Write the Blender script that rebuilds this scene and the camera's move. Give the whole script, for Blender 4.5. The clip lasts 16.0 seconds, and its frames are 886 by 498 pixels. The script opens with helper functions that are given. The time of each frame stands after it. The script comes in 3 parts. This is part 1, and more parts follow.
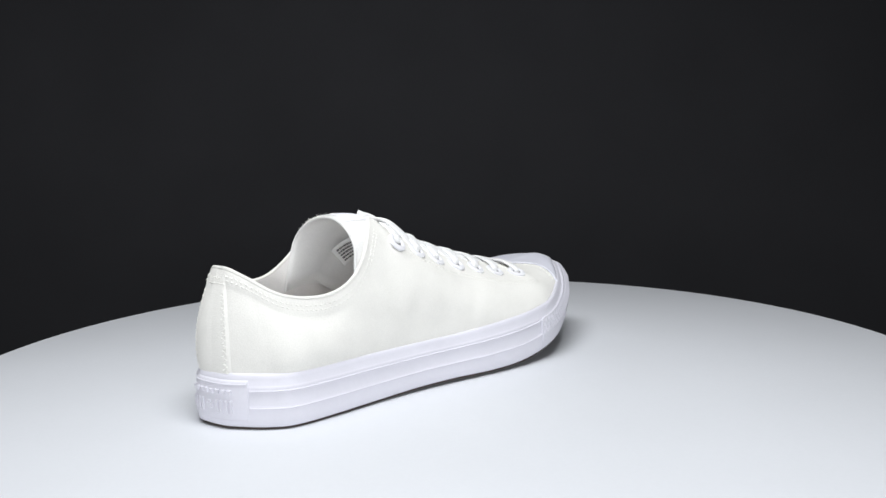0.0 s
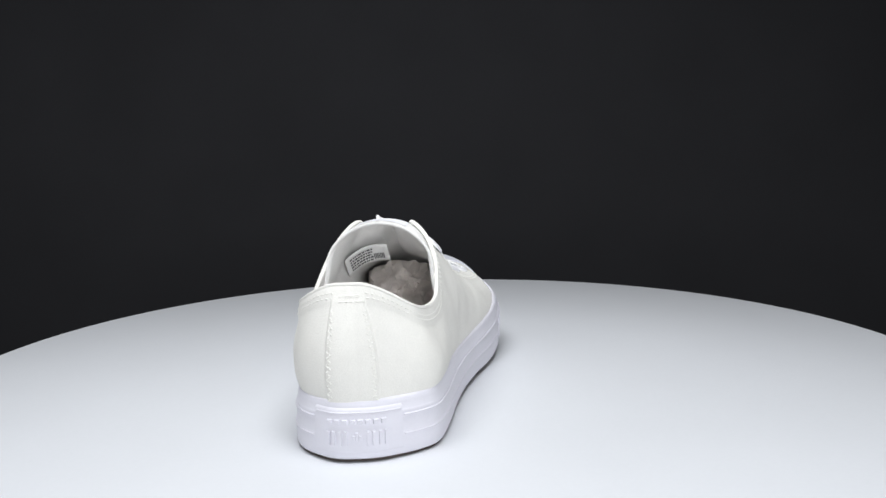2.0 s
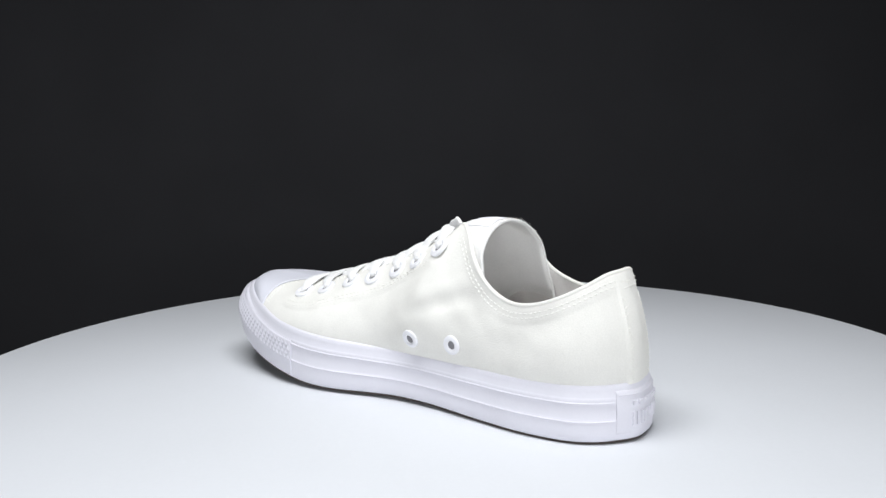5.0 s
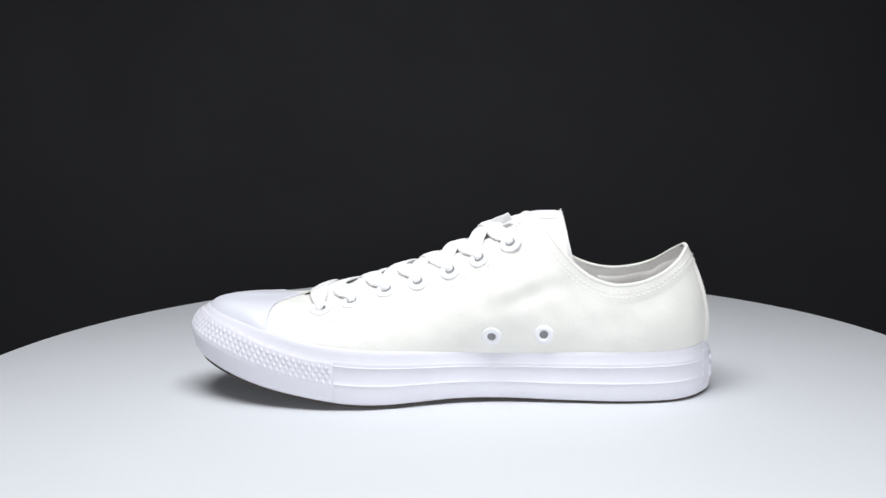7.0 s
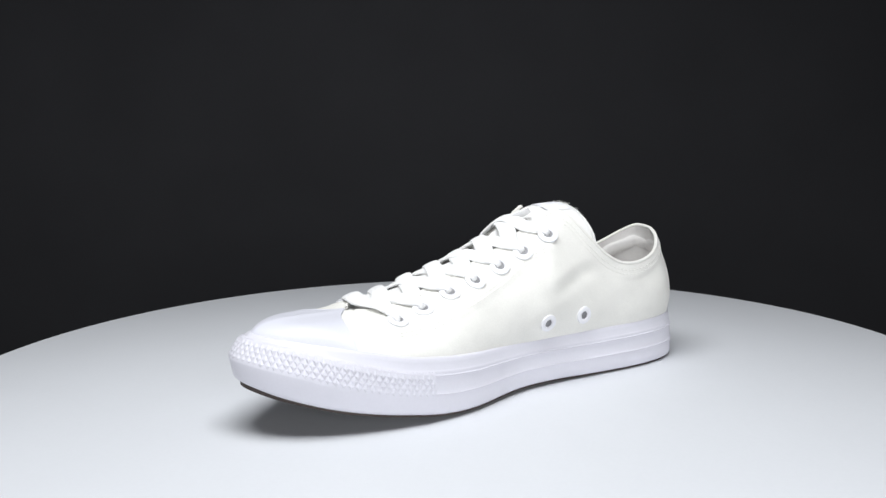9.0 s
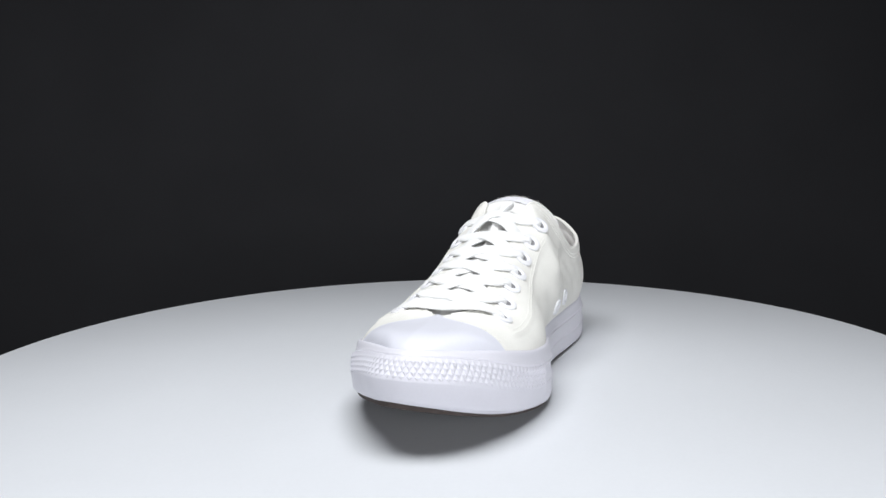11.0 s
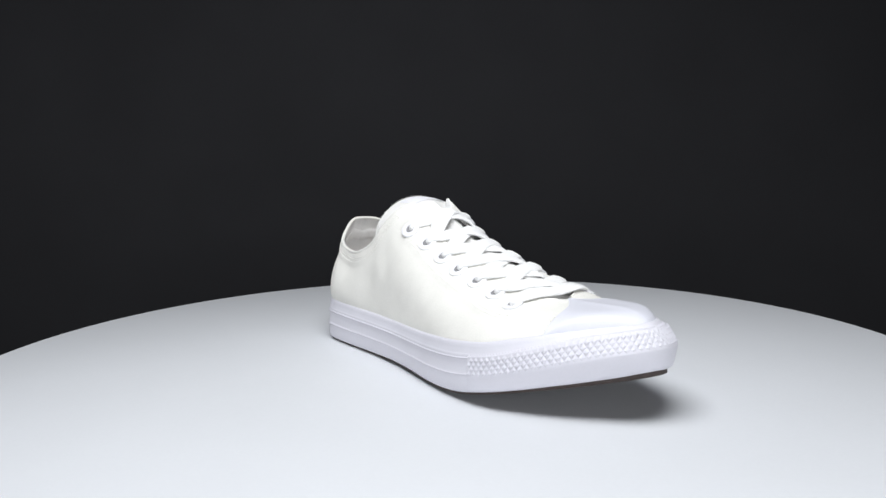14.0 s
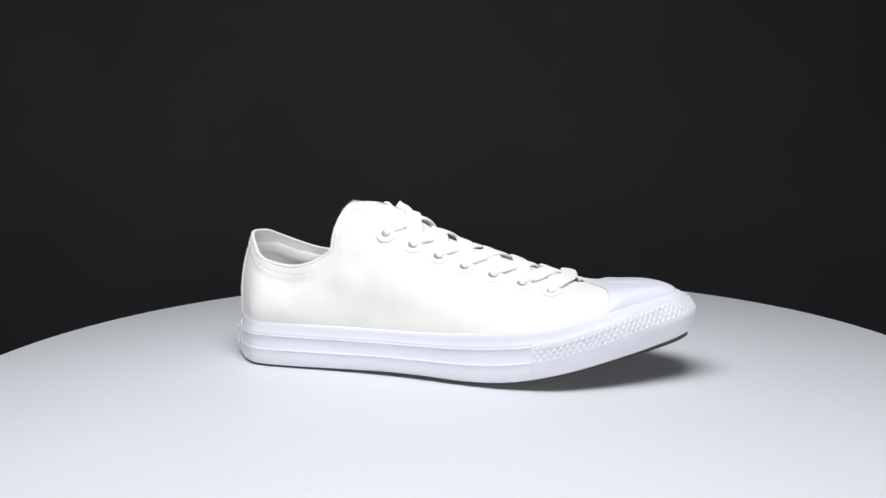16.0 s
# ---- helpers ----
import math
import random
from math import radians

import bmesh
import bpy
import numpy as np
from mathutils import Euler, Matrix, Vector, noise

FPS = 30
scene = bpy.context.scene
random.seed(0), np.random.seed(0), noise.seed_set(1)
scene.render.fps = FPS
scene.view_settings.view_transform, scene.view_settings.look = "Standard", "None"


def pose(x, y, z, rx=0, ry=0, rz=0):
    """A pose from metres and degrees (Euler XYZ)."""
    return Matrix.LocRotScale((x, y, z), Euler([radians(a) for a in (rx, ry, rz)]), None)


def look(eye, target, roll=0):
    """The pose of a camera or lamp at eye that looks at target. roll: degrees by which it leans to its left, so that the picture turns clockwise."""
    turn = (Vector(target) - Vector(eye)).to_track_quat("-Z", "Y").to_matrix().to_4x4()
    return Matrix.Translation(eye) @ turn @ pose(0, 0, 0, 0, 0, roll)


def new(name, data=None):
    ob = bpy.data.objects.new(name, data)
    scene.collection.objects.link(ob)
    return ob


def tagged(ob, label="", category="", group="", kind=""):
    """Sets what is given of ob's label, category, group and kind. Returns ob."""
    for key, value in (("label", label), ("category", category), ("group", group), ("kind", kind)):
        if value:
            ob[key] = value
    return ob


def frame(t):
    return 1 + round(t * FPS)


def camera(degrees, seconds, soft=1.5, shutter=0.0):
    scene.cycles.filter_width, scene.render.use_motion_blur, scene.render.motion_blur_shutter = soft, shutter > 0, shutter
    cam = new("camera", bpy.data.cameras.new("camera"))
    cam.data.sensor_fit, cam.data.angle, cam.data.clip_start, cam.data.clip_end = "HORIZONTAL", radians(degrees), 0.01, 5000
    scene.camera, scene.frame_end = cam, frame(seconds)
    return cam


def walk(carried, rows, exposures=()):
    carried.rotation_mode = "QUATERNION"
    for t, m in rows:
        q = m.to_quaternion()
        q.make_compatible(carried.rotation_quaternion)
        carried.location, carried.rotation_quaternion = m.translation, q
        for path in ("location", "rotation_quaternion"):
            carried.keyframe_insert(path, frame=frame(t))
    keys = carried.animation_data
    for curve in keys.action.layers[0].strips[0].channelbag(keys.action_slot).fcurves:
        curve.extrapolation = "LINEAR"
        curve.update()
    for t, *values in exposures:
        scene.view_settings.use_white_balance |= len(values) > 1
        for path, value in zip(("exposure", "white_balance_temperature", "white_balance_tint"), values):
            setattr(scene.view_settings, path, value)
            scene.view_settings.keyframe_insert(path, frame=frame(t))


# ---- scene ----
from mathutils.bvhtree import BVHTree

# ---------------------------------------------------------------- camera
SECONDS = 16.0
EYE = (0.0, -0.5668, 0.1628)
VIEW = Matrix.Translation(EYE) @ pose(0, 0, 0, 0, 0, 0.058) @ pose(0, 0, 0, 90 - 8.696, 0, 0) @ pose(0, 0, 0, 0, 0, -1.1765)
cam = camera(50.263, SECONDS)
walk(cam, [(0.0, VIEW), (SECONDS, VIEW)])

# ---------------------------------------------------------------- light
world = bpy.data.worlds.new("studio_dark")
scene.world = world
world.use_nodes = True
world.node_tree.nodes["Background"].inputs[0].default_value = (0.8, 0.88, 1.0, 1)
world.node_tree.nodes["Background"].inputs[1].default_value = 0.02
scene.view_settings.exposure = 0.0


def softbox(name, eye, target, sx, sy, power, colour):
    lamp = bpy.data.lights.new(name, "AREA")
    lamp.shape, lamp.size, lamp.size_y, lamp.energy, lamp.color = "RECTANGLE", sx, sy, power, colour
    ob = new(name, lamp)
    ob.matrix_world = look(eye, target)
    return ob


softbox("softbox_top", (-0.05, -0.23, 0.72), (-0.03, -0.10, 0.0), 0.55, 0.32, 6.8, (0.96, 0.98, 1.0))
softbox("softbox_front", (0.0, -1.10, 0.17), (-0.72, 0.0, 0.10), 1.4, 0.24, 6.6, (0.95, 0.97, 1.0))
# unseen side fills, added to brighten the shoe's flanks
softbox("side_fill", (-1.15, -0.25, 0.17), (0.0, -0.10, 0.05), 0.7, 0.28, 2.0, (0.95, 0.97, 1.0))
softbox("side_fill", (1.15, -0.25, 0.17), (0.0, -0.46, 0.05), 0.7, 0.28, 1.5, (0.95, 0.97, 1.0))







# ---------------------------------------------------------------- materials
def material(name, colour, rough=0.6, spec=0.5, grain=0.0, grain_size=900.0, bump=0.0, blotch=0.04, blotch_size=40.0, metal=0.0, weave=0.0, thin=0.0):
    m = bpy.data.materials.new(name)
    m.use_nodes = True
    nt = m.node_tree
    b = nt.nodes["Principled BSDF"]
    b.inputs["Roughness"].default_value = rough
    b.inputs["Specular IOR Level"].default_value = spec
    b.inputs["Metallic"].default_value = metal
    tc = nt.nodes.new("ShaderNodeTexCoord")
    big = nt.nodes.new("ShaderNodeTexNoise")
    big.inputs["Scale"].default_value = blotch_size
    big.inputs["Detail"].default_value = 4
    nt.links.new(tc.outputs["Object"], big.inputs["Vector"])
    fine = nt.nodes.new("ShaderNodeTexNoise")
    fine.inputs["Scale"].default_value = grain_size
    fine.inputs["Detail"].default_value = 3
    nt.links.new(tc.outputs["Object"], fine.inputs["Vector"])
    ramp = nt.nodes.new("ShaderNodeMapRange")
    ramp.inputs[1].default_value, ramp.inputs[2].default_value = 0.3, 0.7
    ramp.inputs[3].default_value, ramp.inputs[4].default_value = 1.0 - blotch, 1.0 + blotch * 0.3
    nt.links.new(big.outputs[0], ramp.inputs[0])
    ramp2 = nt.nodes.new("ShaderNodeMapRange")
    ramp2.inputs[1].default_value, ramp2.inputs[2].default_value = 0.3, 0.7
    ramp2.inputs[3].default_value, ramp2.inputs[4].default_value = 1.0 - grain, 1.0
    nt.links.new(fine.outputs[0], ramp2.inputs[0])
    mul = nt.nodes.new("ShaderNodeMath")
    mul.operation = "MULTIPLY"
    nt.links.new(ramp.outputs[0], mul.inputs[0])
    nt.links.new(ramp2.outputs[0], mul.inputs[1])
    tint = nt.nodes.new("ShaderNodeVectorMath")
    tint.operation = "SCALE"
    tint.inputs[0].default_value = colour
    nt.links.new(mul.outputs[0], tint.inputs["Scale"])
    nt.links.new(tint.outputs[0], b.inputs["Base Color"])
    if bump:
        bp = nt.nodes.new("ShaderNodeBump")
        bp.inputs["Strength"].default_value = bump
        bp.inputs["Distance"].default_value = 0.0004
        src = fine.outputs[0]
        if weave:
            waves = []
            for axis in ("X", "Z"):
                wv = nt.nodes.new("ShaderNodeTexWave")
                wv.bands_direction = axis
                wv.inputs["Scale"].default_value = weave
                wv.inputs["Distortion"].default_value = 1.5
                wv.inputs["Detail"].default_value = 2
                wv.inputs["Detail Scale"].default_value = 2.0
                nt.links.new(tc.outputs["Object"], wv.inputs["Vector"])
                waves.append(wv.outputs["Fac"])
            add = nt.nodes.new("ShaderNodeMath")
            nt.links.new(waves[0], add.inputs[0])
            nt.links.new(waves[1], add.inputs[1])
            add2 = nt.nodes.new("ShaderNodeMath")
            nt.links.new(add.outputs[0], add2.inputs[0])
            nt.links.new(fine.outputs[0], add2.inputs[1])
            src = add2.outputs[0]
        nt.links.new(src, bp.inputs["Height"])
        nt.links.new(bp.outputs[0], b.inputs["Normal"])
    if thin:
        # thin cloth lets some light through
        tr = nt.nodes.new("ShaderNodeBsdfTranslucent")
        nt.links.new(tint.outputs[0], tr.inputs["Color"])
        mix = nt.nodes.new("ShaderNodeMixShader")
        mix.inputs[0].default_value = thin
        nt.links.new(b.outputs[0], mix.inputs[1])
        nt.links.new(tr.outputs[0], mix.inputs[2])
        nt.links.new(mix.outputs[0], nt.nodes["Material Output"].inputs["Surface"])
    return m


CANVAS = material("white_canvas", (0.822, 0.812, 0.772), 0.95, 0.15, grain=0.06, grain_size=1500, bump=0.35, blotch=0.045, blotch_size=55, thin=0.04)
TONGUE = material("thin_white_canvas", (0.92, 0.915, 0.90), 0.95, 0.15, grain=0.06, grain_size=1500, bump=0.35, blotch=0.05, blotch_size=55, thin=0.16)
LINING = material("offwhite_lining", (0.94, 0.92, 0.90), 0.95, 0.1, grain=0.06, grain_size=1300, bump=0.2, blotch=0.06, blotch_size=70, thin=0.06)
RUBBER = material("white_rubber", (0.675, 0.668, 0.728), 0.5, 0.4, grain=0.02, grain_size=700, bump=0.05, blotch=0.025, blotch_size=45)
CAPRUB = material("white_toe_rubber", (0.685, 0.69, 0.76), 0.42, 0.4, grain=0.02, grain_size=800, bump=0.05, blotch=0.02, blotch_size=50)
THREAD = material("white_thread", (0.86, 0.855, 0.81), 0.85, 0.2, grain=0.1, grain_size=3000)
LACE = material("white_cotton_lace", (0.90, 0.90, 0.90), 0.9, 0.15, grain=0.08, grain_size=1800, bump=0.5, blotch=0.02, blotch_size=90, weave=420)
ENAMEL = material("white_enamel_metal", (0.80, 0.80, 0.83), 0.35, 0.5, blotch=0.02)
HOLE = material("grey_hole_shade", (0.22, 0.22, 0.23), 0.5, 0.5, blotch=0.2, blotch_size=300)
OUTSOLE = material("dark_rubber_outsole", (0.07, 0.055, 0.05), 0.8, 0.3, grain=0.3, grain_size=500, bump=0.3, blotch=0.2)
PAPER = material("beige_crumpled_paper", (0.85, 0.785, 0.745), 0.9, 0.1, grain=0.1, grain_size=500, bump=0.3, blotch=0.15, blotch_size=60)
LABEL = material("white_label_cloth", (0.80, 0.80, 0.79), 0.8, 0.2, grain=0.05)
PRINT = material("black_print", (0.06, 0.06, 0.065), 0.8, 0.2)
PATCH = material("pale_lavender_label", (0.82, 0.82, 0.87), 0.7, 0.3, grain=0.06)
DISC = material("matt_white_disc", (0.665, 0.68, 0.712), 0.62, 0.3, grain=0.015, grain_size=500, bump=0.03, blotch=0.02, blotch_size=9)
BLACKCLOTH = material("black_backdrop_cloth", (0.0565, 0.0565, 0.0615), 0.95, 0.1, grain=0.15, grain_size=900, bump=0.2, blotch=0.12, blotch_size=4)
BLACKPAINT = material("black_painted_base", (0.02, 0.02, 0.021), 0.6, 0.3, grain=0.1, blotch=0.15)


# ---------------------------------------------------------------- mesh helpers
def part(name, bm, mat, parent, label="", smooth=True, sharp=35):
    """Link a bmesh as one mesh object under a thing or a part."""
    bm.normal_update()
    for face in bm.faces:
        face.smooth = smooth
    if smooth:
        for e in bm.edges:
            if len(e.link_faces) == 2 and e.calc_face_angle(0) > radians(sharp):
                e.smooth = False
    me = bpy.data.meshes.new(name)
    bm.to_mesh(me)
    bm.free()
    me.materials.append(mat)
    ob = new(name, me)
    if parent:
        ob.parent = parent
    if label:
        tagged(ob, label)
    return ob


def grid_into(bm, rows, loop_u=False, loop_v=False, flip=False):
    """A quad sheet from rows of points."""
    vs = [[bm.verts.new(p) for p in r] for r in rows]
    n, m = len(vs), len(vs[0])
    for i in range(n if loop_u else n - 1):
        for j in range(m if loop_v else m - 1):
            q = (vs[i][j], vs[(i + 1) % n][j], vs[(i + 1) % n][(j + 1) % m], vs[i][(j + 1) % m])
            bm.faces.new(q[::-1] if flip else q)
    return vs


def spline(keys):
    """A smooth function of one number through the rows (x, a, b, ...)."""
    k = np.array(keys, float)
    x, y = k[:, 0], k[:, 1:]
    d = np.diff(y, axis=0) / np.diff(x)[:, None]
    m = np.vstack([d[:1], (d[1:] * np.diff(x)[:-1, None] + d[:-1] * np.diff(x)[1:, None]) / (x[2:] - x[:-2])[:, None], d[-1:]])

    def at(v):
        v = min(max(v, x[0]), x[-1])
        i = min(max(int(np.searchsorted(x, v)) - 1, 0), len(x) - 2)
        h = x[i + 1] - x[i]
        t = (v - x[i]) / h
        r = (2 * t**3 - 3 * t * t + 1) * y[i] + (t**3 - 2 * t * t + t) * h * m[i] + (3 * t * t - 2 * t**3) * y[i + 1] + (t**3 - t * t) * h * m[i + 1]
        return r if len(r) > 1 else float(r[0])
    return at


def sweep_into(bm, path, wide, thick, ups, sides=10, cap=True, power=0.6):
    """A band or cord along a path, with a rounded flat section."""
    rows = []
    n = len(path)
    for i, p in enumerate(path):
        t = (path[min(i + 1, n - 1)] - path[max(i - 1, 0)]).normalized()
        up = ups[i] if isinstance(ups, list) else ups
        s = t.cross(up).normalized()
        u = s.cross(t).normalized()
        row = []
        for k in range(sides):
            a = 2 * math.pi * k / sides
            c, d = math.cos(a), math.sin(a)
            c = math.copysign(abs(c) ** power, c)
            d = math.copysign(abs(d) ** power, d)
            row.append(p + s * (c * wide / 2) + u * (d * thick / 2))
        rows.append(row)
    vs = grid_into(bm, rows, loop_v=True)
    if cap:
        bm.faces.new(vs[0])
        bm.faces.new(vs[-1][::-1])


def curve_through(points, steps=8):
    """Catmull-Rom through points."""
    pts = [Vector(p) for p in points]
    pts = [pts[0] * 2 - pts[1]] + pts + [pts[-1] * 2 - pts[-2]]
    out = []
    for i in range(1, len(pts) - 2):
        a, b, c, d = pts[i - 1:i + 3]
        for k in range(steps):
            t = k / steps
            out.append(0.5 * (2 * b + (c - a) * t + (2 * a - 5 * b + 4 * c - d) * t * t + (3 * b - a - 3 * c + d) * t**3))
    out.append(pts[-2])
    return out


# ---------------------------------------------------------------- the studio
def studio():
    def wall(name, pts, label):
        bm = bmesh.new()
        lo = [Vector(p) for p in pts]
        nrm = (lo[1] - lo[0]).cross(lo[3] - lo[0]).normalized() * -0.05
        a = [bm.verts.new(p) for p in lo]
        b = [bm.verts.new(p + nrm) for p in lo]
        bm.faces.new(a)
        bm.faces.new(b[::-1])
        for i in range(4):
            bm.faces.new((a[i], b[i], b[(i + 1) % 4], a[(i + 1) % 4]))
        tagged(part(name, bm, BLACKCLOTH, None, smooth=False), label, kind="structure")
    X, Y0, Y1, Z0, Z1 = 1.6, -1.7, 1.15, -0.75, 1.7
    wall("floor", [(-X, Y0, Z0), (X, Y0, Z0), (X, Y1, Z0), (-X, Y1, Z0)], "black studio floor under the turntable")
    wall("ceiling", [(-X, Y0, Z1), (-X, Y1, Z1), (X, Y1, Z1), (X, Y0, Z1)], "black ceiling of the photo studio")
    wall("wall_west", [(-X, Y0, Z0), (-X, Y1, Z0), (-X, Y1, Z1), (-X, Y0, Z1)], "black side wall of the studio")
    wall("wall_east", [(X, Y0, Z0), (X, Y0, Z1), (X, Y1, Z1), (X, Y1, Z0)], "black side wall of the studio")
    wall("wall_south", [(-X, Y0, Z0), (-X, Y0, Z1), (X, Y0, Z1), (X, Y0, Z0)], "black wall behind the camera")
    # backdrop cloth with slow folds
    bm = bmesh.new()
    rows = []
    for i in range(61):
        x = -X + 2 * X * i / 60
        rows.append([(x, Y1 - 0.03 + 0.006 * math.sin(x * 5.1) + 0.004 * math.sin(x * 11.7 + j * 0.2), Z0 + (Z1 - Z0) * j / 20) for j in range(21)])
    grid_into(bm, rows)
    ob = part("backdrop", bm, BLACKCLOTH, None)
    sol = ob.modifiers.new("thickness", "SOLIDIFY")
    sol.thickness = 0.01
    tagged(ob, "plain black cloth backdrop hanging behind the turntable", kind="structure")


TOP = -0.0012


def turntable():
    table = new("turntable")
    tagged(table, "round matt white turntable disc that slowly turns", "turntable")
    R = 0.3145
    prof = [(r, z + TOP) for r, z in ((0.0, 0.0), (0.15, 0.0), (R - 0.002, 0.0), (R - 0.0006, -0.0006), (R, -0.002), (R, -0.0148), (R - 0.002, -0.0168), (0.12, -0.0168), (0.0, -0.0168))]
    bm = bmesh.new()
    n = 192
    rows = [[(r * math.cos(2 * math.pi * k / n), r * math.sin(2 * math.pi * k / n), z) for r, z in prof[1:-1]] for k in range(n)]
    vs = grid_into(bm, rows, loop_u=True, flip=False)
    bm.faces.new([v[0] for v in vs])
    bm.faces.new([v[-1] for v in vs][::-1])
    part("disc", bm, DISC, table)
    bm = bmesh.new()
    prof = [(0.11, -0.018), (0.11, -0.06), (0.13, -0.075), (0.13, -0.748), (0.2, -0.75)]
    rows = [[(r * math.cos(2 * math.pi * k / 64), r * math.sin(2 * math.pi * k / 64), z) for r, z in prof] for k in range(64)]
    vs = grid_into(bm, rows, loop_u=True)
    bm.faces.new([v[-1] for v in vs][::-1])
    part("base", bm, BLACKPAINT, table, "black painted pedestal")
    return table


# ---------------------------------------------------------------- the shoe: plan and ribs
# outline of the rubber side band, heel centre, inner side, toe, outer side
OUT = [(-0.0030, 0.0), (-0.0034, 0.0105), (0.002, 0.0205), (0.011, 0.0300), (0.025, 0.0362), (0.05, 0.0388), (0.08, 0.0370), (0.11, 0.0350),
       (0.135, 0.0362), (0.155, 0.0412), (0.175, 0.0475), (0.195, 0.0505), (0.215, 0.0500), (0.236, 0.0470), (0.2565, 0.0420), (0.2758, 0.0333), (0.2898, 0.0212),
       (0.2970, 0.0040),
       (0.2915, -0.0118), (0.278, -0.0235), (0.261, -0.0355), (0.2415, -0.0455), (0.222, -0.0525), (0.202, -0.0545), (0.182, -0.0535), (0.16, -0.0500),
       (0.14, -0.0458), (0.11, -0.0410), (0.08, -0.0387), (0.05, -0.0380), (0.025, -0.0356), (0.0132, -0.0281), (0.0055, -0.0190), (-0.0004, -0.0098)]
TOE = 17
ZTOP = spline([(-0.006, 0.0272), (0.05, 0.0266), (0.11, 0.0262), (0.14, 0.0268), (0.172, 0.0292), (0.2, 0.0318), (0.22, 0.0346), (0.24, 0.0390), (0.26, 0.0432), (0.28, 0.0466), (0.298, 0.0490)])
ZBOT = spline([(-0.006, -0.0022), (0.006, -0.0025), (0.06, -0.0025), (0.085, -0.0022), (0.115, -0.0014), (0.14, -0.0012), (0.165, -0.0015), (0.188, -0.0012), (0.2, -0.0003), (0.22, 0.0026), (0.24, 0.0060), (0.26, 0.0105), (0.28, 0.0160), (0.298, 0.0215)])


def smooth01(v, a, b):
    v = min(max((v - a) / (b - a), 0), 1)
    return v * v * (3 - 2 * v)


def side_curve(pts, steps=24):
    """Dense (x, y) points along one side, heel to toe, with arc lengths and outward normals."""
    full = OUT + OUT
    dense = []
    for i in pts:
        a, b, c, d = (Vector(full[(i + k) % len(OUT)]) for k in (-1, 0, 1, 2))
        for k in range(steps):
            t = k / steps
            dense.append(0.5 * (2 * b + (c - a) * t + (2 * a - 5 * b + 4 * c - d) * t * t + (3 * b - a - 3 * c + d) * t**3))
    return dense


LOOP = [Vector((p.x, p.y)) for p in side_curve(range(len(OUT)))]
NL = len(LOOP)
ARC = [0.0]
for i_ in range(NL):
    ARC.append(ARC[-1] + (LOOP[(i_ + 1) % NL] - LOOP[i_]).length)
ROUND = ARC[-1]
S_TOE = ARC[TOE * 24]


def outline(s):
    """Point and outward normal at arc length s round the sole."""
    s = s % ROUND
    i = min(max(int(np.searchsorted(ARC, s)) - 1, 0), NL - 1)
    t = (s - ARC[i]) / (ARC[i + 1] - ARC[i])
    p = LOOP[i].lerp(LOOP[(i + 1) % NL], t)
    d = (LOOP[(i + 2) % NL] - LOOP[(i - 1) % NL]).normalized()
    return p, Vector((d.y, -d.x))


# the loop must turn so that the normal looks outward
SIGN = 1 if outline(S_TOE * 0.5)[1].y > 0 else -1


def arc_at(x, side):
    """Arc length at which one side of the outline has this x (side 1 inner, -1 outer)."""
    lo, hi = 0.0, (S_TOE if side > 0 else ROUND - S_TOE)
    for _ in range(40):
        mid = (lo + hi) / 2
        if outline(mid if side > 0 else -mid)[0].x < x:
            lo = mid
        else:
            hi = mid
    return lo if side > 0 else -lo


def zbot(p):
    """Underside of the side band; the toe springs up a little more on the outer side."""
    return ZBOT(p.x) + 0.0042 * smooth01(p.x, 0.15, 0.265) * (0.5 - 0.5 * max(-1, min(1, p.y / 0.04)))


def lean(x):
    return smooth01(x, 0.215, 0.295)


def fox(s, h, off=0.0):
    """Point on the side band: arc s, height part h from 0 to 1, and an offset outward."""
    p, n = outline(s)
    n = n * SIGN
    # band ends above the outsole, whose dark rim deepens the contact shadow
    zb = zbot(p) + 0.0014
    toe = lean(p.x)
    h = float(np.interp(h, (0.0, 0.37, 0.765, 1.0), (0.0, 0.37 + 0.14 * toe, 0.765 + 0.14 * toe, 1.0)))
    z = zb + (ZTOP(p.x) - zb) * h
    back = lean(p.x) * (0.0080 * max(h - 0.45, 0) ** 1.5 / 0.41 + 0.003 * max(0.35 - h, 0) / 0.35)
    q = p + n * (off - back)
    return Vector((q.x, q.y, z))


def fox_normal(s):
    n = outline(s)[1] * SIGN
    return Vector((n.x, n.y, 0))


